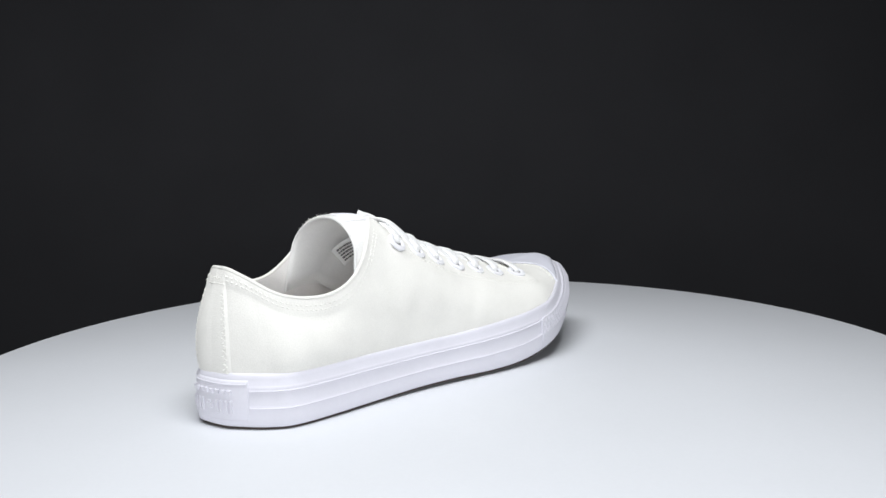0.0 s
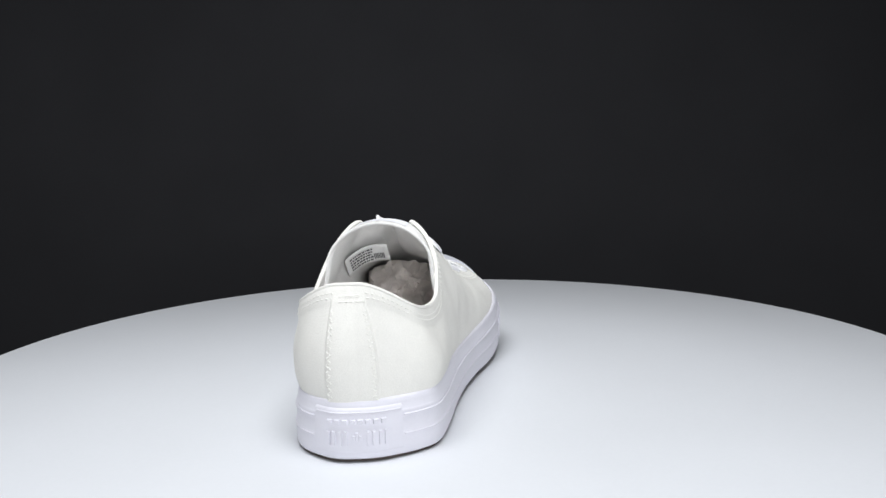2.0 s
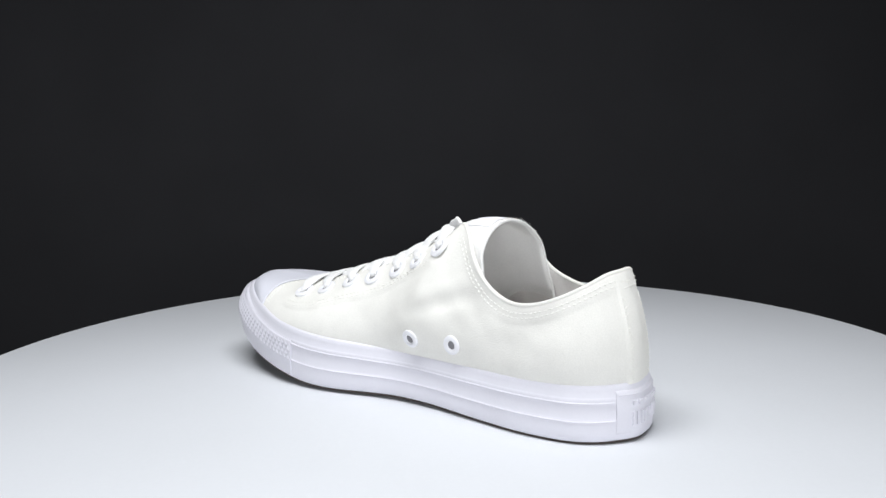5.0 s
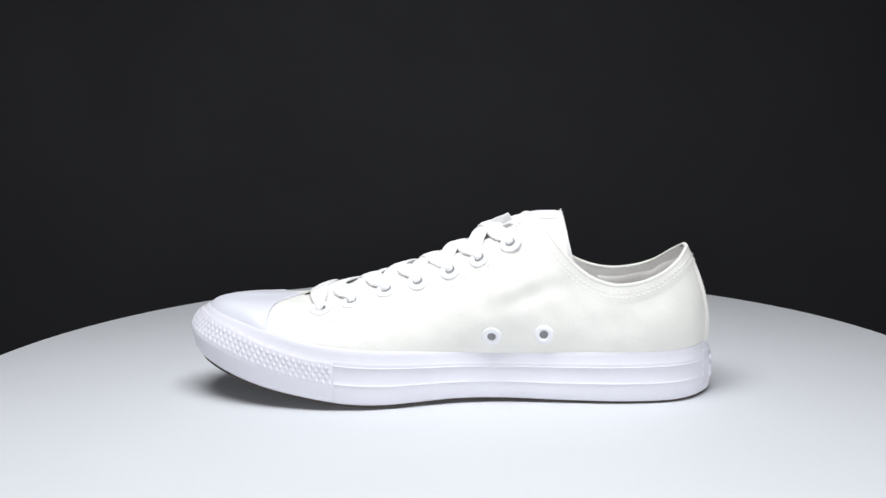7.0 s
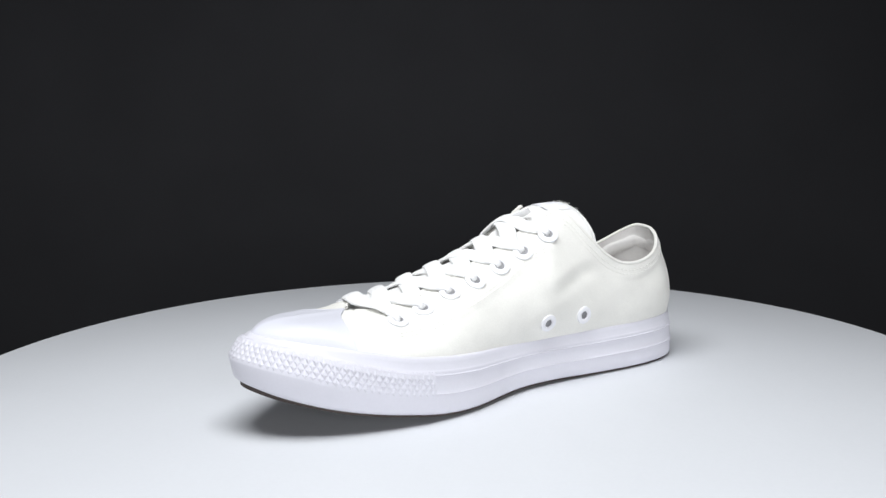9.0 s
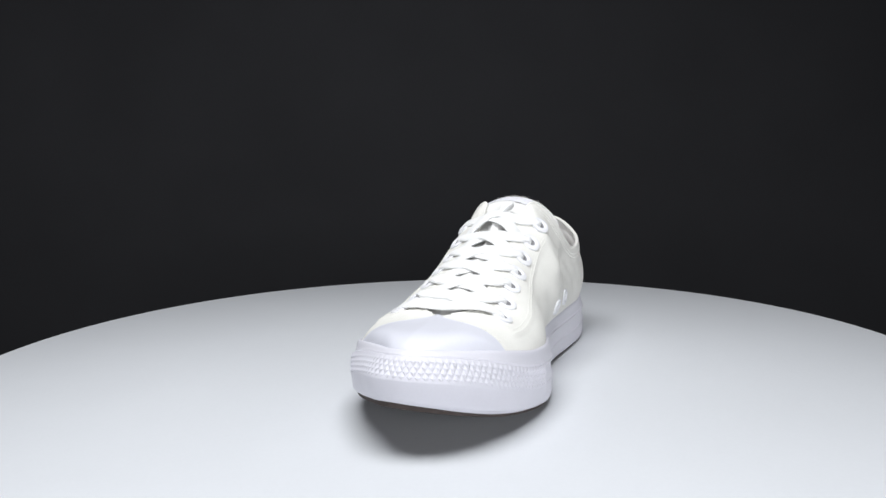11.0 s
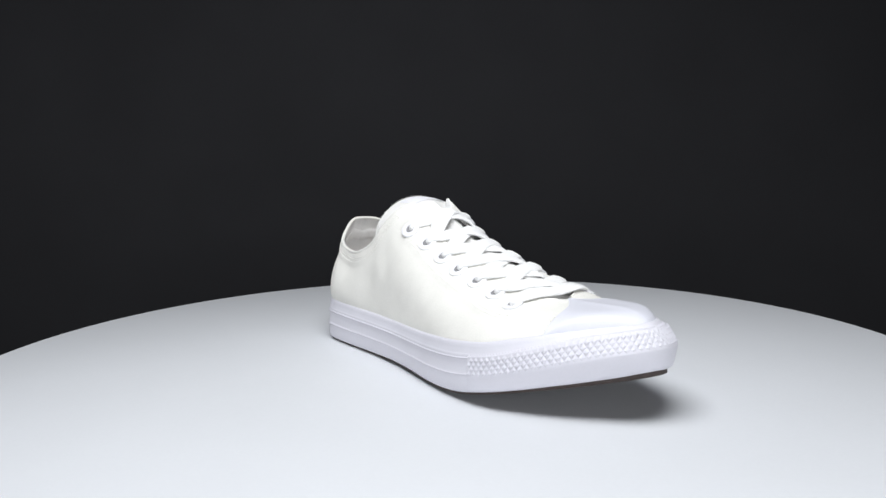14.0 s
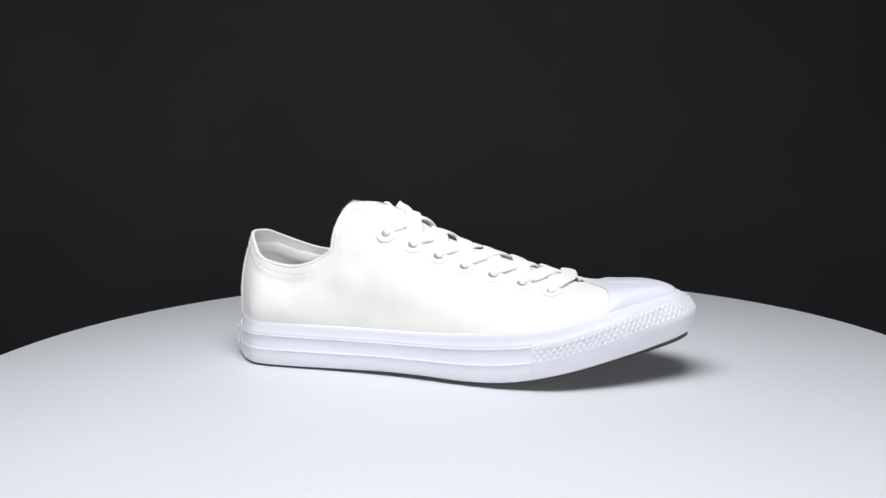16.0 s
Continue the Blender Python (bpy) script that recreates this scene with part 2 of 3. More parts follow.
# top edge of the upper: the base's x, then the edge point, for the inner and the outer side
HEEL = (-0.0045, 0.0091, 0.0052, 0.0800)
EDGE = {1: [HEEL, (0.004, 0.0124, 0.0156, 0.0784), (0.015, 0.0168, 0.0232, 0.0747), (0.03, 0.0281, 0.0325, 0.0682), (0.05, 0.0450, 0.0358, 0.0634), (0.068, 0.0590, 0.0347, 0.0643),
            (0.085, 0.0722, 0.0335, 0.0716), (0.098, 0.0825, 0.0300, 0.0825), (0.109, 0.0907, 0.0232, 0.0939), (0.117, 0.0979, 0.0175, 0.0984), (0.127, 0.1060, 0.0140, 0.0940),
            (0.152, 0.1390, 0.0130, 0.0778), (0.18, 0.1750, 0.0140, 0.0660), (0.205, 0.2035, 0.0165, 0.0572), (0.228, 0.2225, 0.0128, 0.0540), (0.2425, 0.2315, 0.0, 0.0526), (0.2960, 0.2620, 0.0, 0.0523)],
        -1: [HEEL, (0.004, 0.0094, -0.0042, 0.0796), (0.015, 0.0145, -0.0126, 0.0752), (0.03, 0.0243, -0.0235, 0.0670), (0.05, 0.0436, -0.0282, 0.0622), (0.068, 0.0597, -0.0309, 0.0637),
             (0.085, 0.0744, -0.0298, 0.0708), (0.098, 0.0832, -0.0280, 0.0812), (0.109, 0.0922, -0.0215, 0.0930), (0.117, 0.0990, -0.0140, 0.0982), (0.127, 0.1070, -0.0118, 0.0940),
             (0.152, 0.1390, -0.0108, 0.0778), (0.18, 0.1750, -0.0118, 0.0660), (0.205, 0.2035, -0.0140, 0.0572), (0.228, 0.2225, -0.0115, 0.0540), (0.2425, 0.2315, 0.0, 0.0526), (0.2960, 0.2620, 0.0, 0.0523)]}
# lean of the ribs: the base's x, top outward, top down, bottom outward
RIB = [(-0.0045, 0.42, 0.9, 0.12), (0.012, 0.30, 0.95, 0.36), (0.03, 0.22, 1.0, 0.50), (0.07, 0.2, 1.0, 0.36), (0.1, 0.4, 0.93, 0.28), (0.125, 0.75, 0.65, 0.24), (0.16, 0.85, 0.52, 0.0), (0.2, 0.9, 0.45, -0.3), (0.24, 1.0, 0.10, -0.5), (0.29, 1.0, 0.0, -0.9)]
EDGES, RIBS = {}, {}
for side_ in (1, -1):
    EDGES[side_] = spline([(abs(arc_at(r[0], side_)) + 1e-7 * k_, r[1], r[2], r[3]) for k_, r in enumerate(EDGE[side_])])
    RIBS[side_] = spline([(abs(arc_at(r[0], side_)), r[1], r[2], r[3]) for r in RIB])
S_END = {1: S_TOE, -1: ROUND - S_TOE}


def edge(side, s):
    e = Vector(EDGES[side](s))
    if e.x > 0.05:
        e.y = side * max(side * e.y, 0.0)
    return e


def upper(side, s, v):
    """The upper's skin: side, arc length from the heel centre, and v from the band (0) to the edge (1)."""
    p, n = outline(side * s)
    n = n * SIGN
    ln = lean(p.x)
    rise = smooth01(p.x, 0.235, 0.262)
    b = fox(side * s, 1.0, -0.0033 + 0.0013 * rise) - Vector((0, 0, 0.003 - 0.0018 * rise))
    t = edge(side, s)
    a, c, bl = RIBS[side](s)
    if side > 0:
        bl += 0.44 * math.exp(-((p.x - 0.118) / 0.032) ** 2) + 0.26 * math.exp(-((p.x - 0.2) / 0.03) ** 2)
    else:
        bl -= 0.14 * math.exp(-((p.x - 0.1) / 0.04) ** 2) + 0.26 * math.exp(-((s - 0.026) / 0.022) ** 2)
    flat = smooth01(p.x, 0.225, 0.265)
    h = (t - b).length
    o = Vector((b.x - t.x, b.y - t.y, 0))
    o = o.normalized() if o.length > 1e-6 else Vector((n.x, n.y, 0))
    c1 = b + (Vector((0, 0, 1)) + Vector((n.x, n.y, 0)) * bl) * ((0.38 - 0.06 * flat) * h)
    c2 = t + (o * a - Vector((0, 0, c))) * ((0.36 + 0.02 * flat) * h)
    w = 1 - v
    q = b * w**3 + c1 * (3 * w * w * v) + c2 * (3 * w * v * v) + t * v**3
    # doubled cloth under the collar edge
    q = q + Vector((n.x, n.y, 0)) * (0.0005 * (1 - smooth01(w * h, 0.0075, 0.0105)) * smooth01(w * h, 0.0, 0.003) * (1 - smooth01(p.x, 0.06, 0.085)))
    # the eyelet facing lies on the quarter
    q = q + Vector((n.x, n.y, 0.6)) * (0.0006 * (1 - smooth01(w * h, 0.0262, 0.0285)) * smooth01(w * h, 0.0, 0.003) * smooth01(p.x, 0.112, 0.124) * (1 - smooth01(p.x, 0.224, 0.232)))
    # soft creases of the cloth
    soft = 4 * v * w * (1 - smooth01(p.x, 0.21, 0.24)) * smooth01(p.x, 0.012, 0.03)
    if soft > 0:
        crease = noise.noise(Vector((q.x * 34 + q.z * 26, side * 3.0, q.z * 42))) * 0.0013 + noise.noise(Vector((q.x * 90 - q.z * 60, side * 7.0, q.z * 70))) * 0.0005
        if side > 0:
            d1 = q.z - (0.058 - 0.28 * (q.x - 0.098))
            crease -= 0.0016 * math.exp(-(d1 / 0.0045) ** 2) * math.exp(-((q.x - 0.098) / 0.022) ** 2)
            d2 = q.z - (0.066 - 0.35 * (q.x - 0.098))
            crease += 0.0008 * math.exp(-(d2 / 0.004) ** 2) * math.exp(-((q.x - 0.095) / 0.02) ** 2)
            d3 = q.x - 0.137 + 0.5 * (q.z - 0.04)
            crease -= 0.0009 * math.exp(-(d3 / 0.007) ** 2) * math.exp(-((q.z - 0.04) / 0.014) ** 2)
        q = q + Vector((n.x, n.y, 0.3)) * (crease * soft)
    return q


def upper_normal(side, s, v):
    e = 0.0012
    du = upper(side, min(s + e, S_END[side]), v) - upper(side, max(s - e, 0.0), v)
    dv = upper(side, s, min(v + 0.02, 1)) - upper(side, s, max(v - 0.02, 0))
    n = du.cross(dv) * -side
    return n.normalized() if n.length > 0 else Vector((0, 0, 1))


def on_upper(side, x, y, z):
    """The (s, v) at which the skin passes nearest to a place."""
    q, best = Vector((x, y, z)), None
    lo, hi, vlo, vhi = 0.0, S_END[side], 0.0, 1.0
    for _ in range(5):
        best = min(((upper(side, lo + (hi - lo) * i / 24, vlo + (vhi - vlo) * j / 16) - q).length, lo + (hi - lo) * i / 24, vlo + (vhi - vlo) * j / 16) for i in range(25) for j in range(17))
        ds, dv = (hi - lo) / 12, (vhi - vlo) / 8
        lo, hi, vlo, vhi = max(best[1] - ds, 0), min(best[1] + ds, S_END[side]), max(best[2] - dv, 0), min(best[2] + dv, 1)
    return best[1], best[2]


def skin(s0, s1, v0=0.0, v1=1.0, off=0.0, cols=110, rows=18, sides=(1, -1), weld=True):
    """A sheet of the upper between two arc lengths (given per side), moved off its skin."""
    bm = bmesh.new()
    for side in sides:
        a, b = s0[side], s1[side]
        sheet = []
        for i in range(cols + 1):
            s = a + (b - a) * i / cols
            line = []
            for j in range(rows + 1):
                v = v0 + (v1 - v0) * j / rows
                p = upper(side, s, v)
                if off:
                    p = p + upper_normal(side, s, v) * off
                if s < 1e-9:
                    p = upper(1, 0.0, v) + Vector((-off, 0, 0))
                elif v > 0.9999 and abs(edge(side, s).y) < 1e-6:
                    p.y = 0.0
                line.append(p)
            sheet.append(line)
        grid_into(bm, sheet, flip=side > 0)
    if weld:
        bmesh.ops.remove_doubles(bm, verts=bm.verts, dist=0.00015)
    return bm


def stitches(bm, line, length=0.0017, gap=0.0012, wide=0.00054, lift=0.0):
    """Thread dashes along a dense line of (place, normal)."""
    pitch = length + gap
    dist = [0.0]
    for k in range(1, len(line)):
        dist.append(dist[-1] + (line[k][0] - line[k - 1][0]).length)

    def at(d):
        k = min(max(int(np.searchsorted(dist, d)), 1), len(line) - 1)
        t = (d - dist[k - 1]) / max(dist[k] - dist[k - 1], 1e-9)
        return line[k - 1][0].lerp(line[k][0], t), line[k - 1][1].lerp(line[k][1], t).normalized()
    d = 0.0
    while d + length < dist[-1]:
        (a, na), (m, nm), (b, nb) = at(d), at(d + length / 2), at(d + length)
        path = [a - na * wide * 0.2, m + nm * (wide * 0.45 + lift), b - nb * wide * 0.2]
        sweep_into(bm, path, wide, wide * 0.8, nm, sides=6, cap=True, power=0.9)
        d += pitch


def shoe():
    ob = new("sneaker")
    tagged(ob, "white canvas low-top sneaker with white rubber sole, laced, on the turntable", "shoe")

    # side band: lower roll, two raised lines, thin upper edge
    prof = [(0.0, -0.006), (0.0, -0.0016), (0.02, -0.0006), (0.06, -0.0001), (0.18, 0.0), (0.36, 0.0), (0.385, -0.0001), (0.40, -0.0003), (0.42, -0.0005), (0.60, -0.0006), (0.735, -0.0006), (0.755, -0.0007), (0.77, -0.0009), (0.79, -0.0012),
            (0.90, -0.0015), (0.96, -0.0018), (0.99, -0.0023), (1.0, -0.0031), (0.97, -0.0042), (0.80, -0.0046)]
    bm = bmesh.new()
    N = 420
    sheet = [[fox(ROUND * i / N, h, o) for h, o in prof] for i in range(N)]
    grid_into(bm, sheet, loop_u=True, flip=SIGN < 0)
    band = part("side_band", bm, RUBBER, ob, "white rubber side band with two raised lines", sharp=50)

    # raised lines
    for h, o in ((0.69, -0.0004), (0.365, 0.0000)):
        a, b = arc_at(0.206, 1), ROUND + arc_at(0.208, -1)
        for lo, hi in ((0.0235, a), (b, ROUND - 0.0235)):
            bm = bmesh.new()
            path = [fox(lo + (hi - lo) * i / 160, h, o) for i in range(161)]
            ups = [fox_normal(lo + (hi - lo) * i / 160) for i in range(161)]
            sweep_into(bm, path, 0.0009, 0.0010, ups, sides=8, power=1.0)
            part("ridge_line", bm, RUBBER, band)

    # outsole; its bare dark rim doubles as the contact shadow line
    bm = bmesh.new()
    ring_a = [fox(ROUND * i / 200, 0.0, -0.0016) for i in range(200)]
    rows = [[q + Vector((0, 0, 0.002)) for q in ring_a]]
    for k, f in enumerate((0.0, 0.02, 0.3, 0.6, 0.9)):
        row = []
        for q in ring_a:
            mid = Vector((min(max(q.x, 0.03), 0.25), 0, 0))
            p = q.lerp(mid, f)
            p.z = zbot(p) + (0.0003 if k == 0 else 0.0)
            row.append(p)
        rows.append(row)
    vs = grid_into(bm, rows, loop_v=True)
    part("outsole", bm, OUTSOLE, ob, "dark brown ribbed rubber outsole")

    def nose(s, h, o=0.0):
        """The band's surface, with the bumper's pattern lower beside the toe."""
        return fox(s, h - 0.075 * (1 - lean(outline(s)[0].x) ** 2) * smooth01(h, 0.1, 0.35), o)

    # toe bumper: raised strip with pointed studs
    a, b = arc_at(0.206, 1), ROUND + arc_at(0.208, -1)
    bm = bmesh.new()
    prof = [(0.03, -0.0008), (0.05, 0.0003), (0.09, 0.0006), (0.36, 0.0007), (0.39, 0.0009), (0.60, 0.0006), (0.775, 0.0002), (0.795, 0.0000), (0.812, -0.0008), (0.818, -0.0026)]
    M = 220
    sheet = [[nose(a + (b - a) * i / M, h, o) for h, o in prof] for i in range(M + 1)]
    vs = grid_into(bm, sheet, flip=SIGN < 0)
    for end, fl in ((vs[0], 0), (vs[-1], 1)):
        base = [bm.verts.new(Vector(v.co) - fox_normal(a if not fl else b) * 0.0016) for v in end]
        for j in range(len(end) - 1):
            q = (end[j], end[j + 1], base[j + 1], base[j])
            bm.faces.new(q if fl else q[::-1])
    bumper = part("toe_bumper", bm, RUBBER, ob, "white rubber toe bumper with diamond relief")
    # diamonds in staggered rows
    bm = bmesh.new()
    pitch = 0.0037
    cols = int((b - a) / pitch)
    for r in range(4):
        h = 0.455 + 0.088 * r
        for k in range(cols):
            s = a + (k + 0.5 + 0.5 * (r % 2)) * (b - a) / cols
            if s > b - 0.001:
                continue
            hw = 0.47 * (b - a) / cols
            o = 0.0006
            c = nose(s, h, o + 0.0006)
            ring = [nose(s - hw, h, o), nose(s, h - 0.084, o), nose(s + hw, h, o), nose(s, h + 0.084, o)]
            rv = [bm.verts.new(p) for p in ring]
            ti = [bm.verts.new(c.lerp(p + fox_normal(s) * 0.0006, 0.30)) for p in ring]
            bm.faces.new(ti if SIGN > 0 else ti[::-1])
            for j in range(4):
                q = (rv[j], rv[(j + 1) % 4], ti[(j + 1) % 4], ti[j])
                bm.faces.new(q if SIGN > 0 else q[::-1])
    # fine teeth along the top
    teeth = cols * 2
    for k in range(teeth):
        s = a + (k + 0.5) * (b - a) / teeth
        hw = 0.3 * (b - a) / teeth
        q = [nose(s - hw, 0.800), nose(s + hw, 0.800), nose(s + hw, 0.840), nose(s - hw, 0.840)]
        lo = [bm.verts.new(p - fox_normal(s) * 0.002) for p in q]
        hi = [bm.verts.new(p + fox_normal(s) * (0.0001 if j < 2 else -0.0009)) for j, p in enumerate(q)]
        bm.faces.new(hi)
        for j in range(4):
            bm.faces.new((lo[j], lo[(j + 1) % 4], hi[(j + 1) % 4], hi[j]))
    bmesh.ops.recalc_face_normals(bm, faces=bm.faces)
    tagged(part("diamond_relief", bm, RUBBER, bumper, smooth=False), kind="stuff")

    # heel patch with moulded marks
    bm = bmesh.new()
    hp = 0.0225
    prof = [(0.10, -0.0008), (0.13, 0.0001), (0.16, 0.0003), (0.5, 0.0003), (0.83, -0.0003), (0.86, -0.0006), (0.88, -0.0012), (0.89, -0.0026)]
    sheet = [[fox(-hp + 2 * hp * i / 48, h, o) for h, o in prof] for i in range(49)]
    vs = grid_into(bm, sheet, flip=SIGN < 0)
    for end, fl in ((vs[0], 0), (vs[-1], 1)):
        base = [bm.verts.new(Vector(v.co) - fox_normal(-hp if not fl else hp) * 0.0018) for v in end]
        for j in range(len(end) - 1):
            q = (end[j], end[j + 1], base[j + 1], base[j])
            bm.faces.new(q if fl else q[::-1])
    patch = part("heel_patch", bm, RUBBER, ob, "white rubber heel patch with moulded marks")

    def bar(s, h, ds, dh, o=0.0004):
        bm = bmesh.new()
        q = [(s - ds, h - dh), (s + ds, h - dh), (s + ds, h + dh), (s - ds, h + dh)]
        lo = [bm.verts.new(fox(a_, b_, o - 0.0008)) for a_, b_ in q]
        hi = [bm.verts.new(fox(a_ + (s - a_) * 0.2, b_ + (h - b_) * 0.2, o + 0.0008)) for a_, b_ in q]
        bm.faces.new(hi)
        for j in range(4):
            bm.faces.new((lo[j], lo[(j + 1) % 4], hi[(j + 1) % 4], hi[j]))
        bmesh.ops.recalc_face_normals(bm, faces=bm.faces)
        part("raised_bar", bm, RUBBER, patch, smooth=False)
    for k in range(8):
        bar(-0.0125 + 0.0036 * k, 0.66, 0.0013, 0.045)
    for k in (-5.2, -4.2, -3.0, -2.0, 2.0, 3.0, 4.2, 5.2):
        bar(0.0026 * k, 0.38, 0.00075, 0.14)
    for k in (-0.6, 0.0, 0.6):
        bar(0.0026 * k, 0.38 + 0.02 * (k == 0), 0.0008, 0.05 + 0.04 * (k == 0))
    bm = bmesh.new()
    path = [fox((-hp + 2 * hp * i / 40) * 0.95, 0.81, -0.0002) for i in range(41)]
    sweep_into(bm, path, 0.0008, 0.0008, [fox_normal(-hp + 2 * hp * i / 40) for i in range(41)], sides=8, power=1.0)
    part("patch_line", bm, RUBBER, patch)

    # upper
    zero = {1: 0.0, -1: 0.0}
    vamp = {k: abs(arc_at(0.2580, k)) for k in (1, -1)}
    bm = skin(zero, vamp, 0, 1, 0.0, 150, 34)
    shell = BVHTree.FromBMesh(bm)
    part("upper", bm, CANVAS, ob, "white cotton canvas upper", sharp=60)
    inner_end = {k: abs(arc_at(0.238, k)) for k in (1, -1)}
    part("lining", skin(zero, inner_end, 0, 0.995, -0.0019, 90, 16), LINING, ob, "off-white cotton lining", sharp=60)
    capa = {k: abs(arc_at(0.2425, k)) for k in (1, -1)}
    front = {1: 0.2450, -1: 0.2490}
    found = {}

    def cap_line(side, v):
        """Rear edge of the toe cap, arching back over the foot."""
        key = (side, round(v, 4))
        if key not in found:
            want = front[side] + (edge(side, capa[side]).x - front[side]) * v ** 3.2
            lo, hi = capa[side] * 0.8, S_END[side]
            for _ in range(22):
                mid = (lo + hi) / 2
                if upper(side, mid, v).x < want:
                    lo = mid
                else:
                    hi = mid
            found[key] = lo
        return found[key]
    bm = bmesh.new()
    sheet = []
    for side in (1, -1):
        fan = []
        for i in range(41):
            k = i / 40
            sb = cap_line(side, 0.0) + (S_END[side] - cap_line(side, 0.0)) * k
            low = fox(side * sb, 1.0, -0.0026) - Vector((0, 0, 0.0010))
            out = upper_normal(side, cap_line(side, k), min(k, 0.97)).lerp(Vector((0, 0, 1)), smooth01(k, 0.4, 0.8)).normalized()
            high = upper(side, cap_line(side, k), k) + out * 0.0011
            if i == 40:
                high.y = 0.0
            line_ = []
            for j in range(23):
                w = (j / 22) ** 1.5
                q = low.lerp(high, w)
                q.z = low.z + (high.z - low.z) * (1 - (1 - w) ** 4.6) + 0.0098 * min((high - low).length / 0.052, 1) * w ** 0.5 * (1 - w) ** 3
                line_.append(q)
            fan.append(line_)
        sheet += fan if side > 0 else fan[-2::-1]
    grid_into(bm, sheet)
    bmesh.ops.remove_doubles(bm, verts=bm.verts, dist=0.0001)
    inner = [v for v in bm.verts if not v.is_boundary]
    for k in range(5):
        bmesh.ops.smooth_vert(bm, verts=inner, factor=0.5, use_axis_x=True, use_axis_y=True, use_axis_z=True)
    bmesh.ops.recalc_face_normals(bm, faces=bm.faces)
    cap = part("toe_cap", bm, CAPRUB, ob, "smooth white rubber toe cap", sharp=179)
    bm = bmesh.new()
    for side in (1, -1):
        ups = [upper_normal(side, cap_line(side, j / 24), min(j / 24, 0.97)) for j in range(25)]
        path = [upper(side, cap_line(side, j / 24), j / 24) + ups[j] * 0.0006 for j in range(25)]
        sweep_into(bm, path, 0.0012, 0.0012, ups, sides=8, power=1.0)
    part("cap_edge", bm, CAPRUB, cap)

    # bound edge round collar and throat
    bm = bmesh.new()
    lim = {k: abs(arc_at(0.236, k)) for k in (1, -1)}
    collar = {k: abs(arc_at(0.113, k)) for k in (1, -1)}
    n = 90
    ring = [(-1, collar[-1] * (1 - i / n)) for i in range(n)] + [(1, collar[1] * i / n) for i in range(n + 1)]
    path = [edge(sd, s) for sd, s in ring]
    ups = [upper_normal(sd, max(s, 0.0005), 0.97) for sd, s in ring]
    for _ in range(6):
        ups = [ups[0]] + [(ups[k - 1] + ups[k] * 2 + ups[k + 1]).normalized() for k in range(1, len(ups) - 1)] + [ups[-1]]
        path = [path[0]] + [(path[k - 1] + path[k] * 2 + path[k + 1]) / 4 for k in range(1, len(path) - 1)] + [path[-1]]
    sweep_into(bm, [p - u * 0.0008 for p, u in zip(path, ups)], 0.0022, 0.0024, ups, sides=10, power=0.9)
    part("collar_binding", bm, CANVAS, ob, "folded white canvas collar edge")
    for side in (1, -1):
        bm = bmesh.new()
        ss = [collar[side] + (lim[side] - collar[side]) * i / 70 for i in range(71)]
        ups = [upper_normal(side, s, 0.97) for s in ss]
        sweep_into(bm, [edge(side, s) - u * 0.0008 for s, u in zip(ss, ups)], 0.0022, 0.0024, ups, sides=10, power=0.9)
        part("throat_edge", bm, CANVAS, ob)

    # soft fold of the lining under the collar
    bm = bmesh.new()
    ring = [(-1, collar[-1] * 0.62 * (1 - i / 60)) for i in range(60)] + [(1, collar[1] * 0.62 * i / 60) for i in range(61)]
    path, ups = [], []
    for k_, (sd, s) in enumerate(ring):
        nn = upper_normal(sd, max(s, 0.0008), 0.80)
        path.append(upper(sd, s, 0.78 + 0.05 * noise.noise(Vector((k_ * 0.09, 2.0, 0.0)))) - nn * 0.0021)
        ups.append(nn)
    sweep_into(bm, path, 0.0080, 0.0013, ups, sides=10, power=1.0)
    part("lining_fold", bm, LINING, ob)

    # heel strip
    bm = bmesh.new()
    hs = 0.0130
    rows = []
    for i in range(17):
        s = -hs + (2 * hs + 0.0035) * i / 16
        sd = 1 if s >= 0 else -1
        o = 0.0010 if 0 < i < 16 else 0.0
        rows.append([upper(sd, abs(s), 0.02 + 0.92 * j / 24) + upper_normal(sd, max(abs(s), 0.0008), 0.02 + 0.92 * j / 24) * (o * (1 - smooth01(j, 20, 24))) for j in range(25)])
    grid_into(bm, rows, flip=SIGN < 0)
    part("heel_strip", bm, CANVAS, ob, "canvas strip down the heel seam")

    # thread
    bm = bmesh.new()
    for side in (1, -1):
        # two rows under the collar edge
        for back in (0.0042, 0.0068):
            line = []
            for i in range(160):
                s = 0.014 + (collar[side] - 0.014) * i / 159
                h = (upper(side, s, 1) - upper(side, s, 0)).length
                v = 1 - back / h * 0.93
                line.append((upper(side, s, v), upper_normal(side, s, v)))
            stitches(bm, line)
        # along the throat and round the eyelet facing
        for back, s0x, s1x in ((0.0030, 0.118, 0.232), (0.0255, 0.124, 0.226), (0.0280, 0.124, 0.226)):
            line = []
            sa, sb = abs(arc_at(s0x, side)), abs(arc_at(s1x, side))
            for i in range(140):
                s = sa + (sb - sa) * i / 139
                h = (upper(side, s, 1) - upper(side, s, 0)).length
                v = 1 - back / h * 0.9
                line.append((upper(side, s, v), upper_normal(side, s, v)))
            stitches(bm, line)
        # beside the toe cap
        for back in (0.0022, 0.0048):
            line = []
            for j in range(60):
                v = 0.1 + 0.62 * j / 59
                s = cap_line(side, v) - back
                line.append((upper(side, s, v), upper_normal(side, s, v)))
            stitches(bm, line)
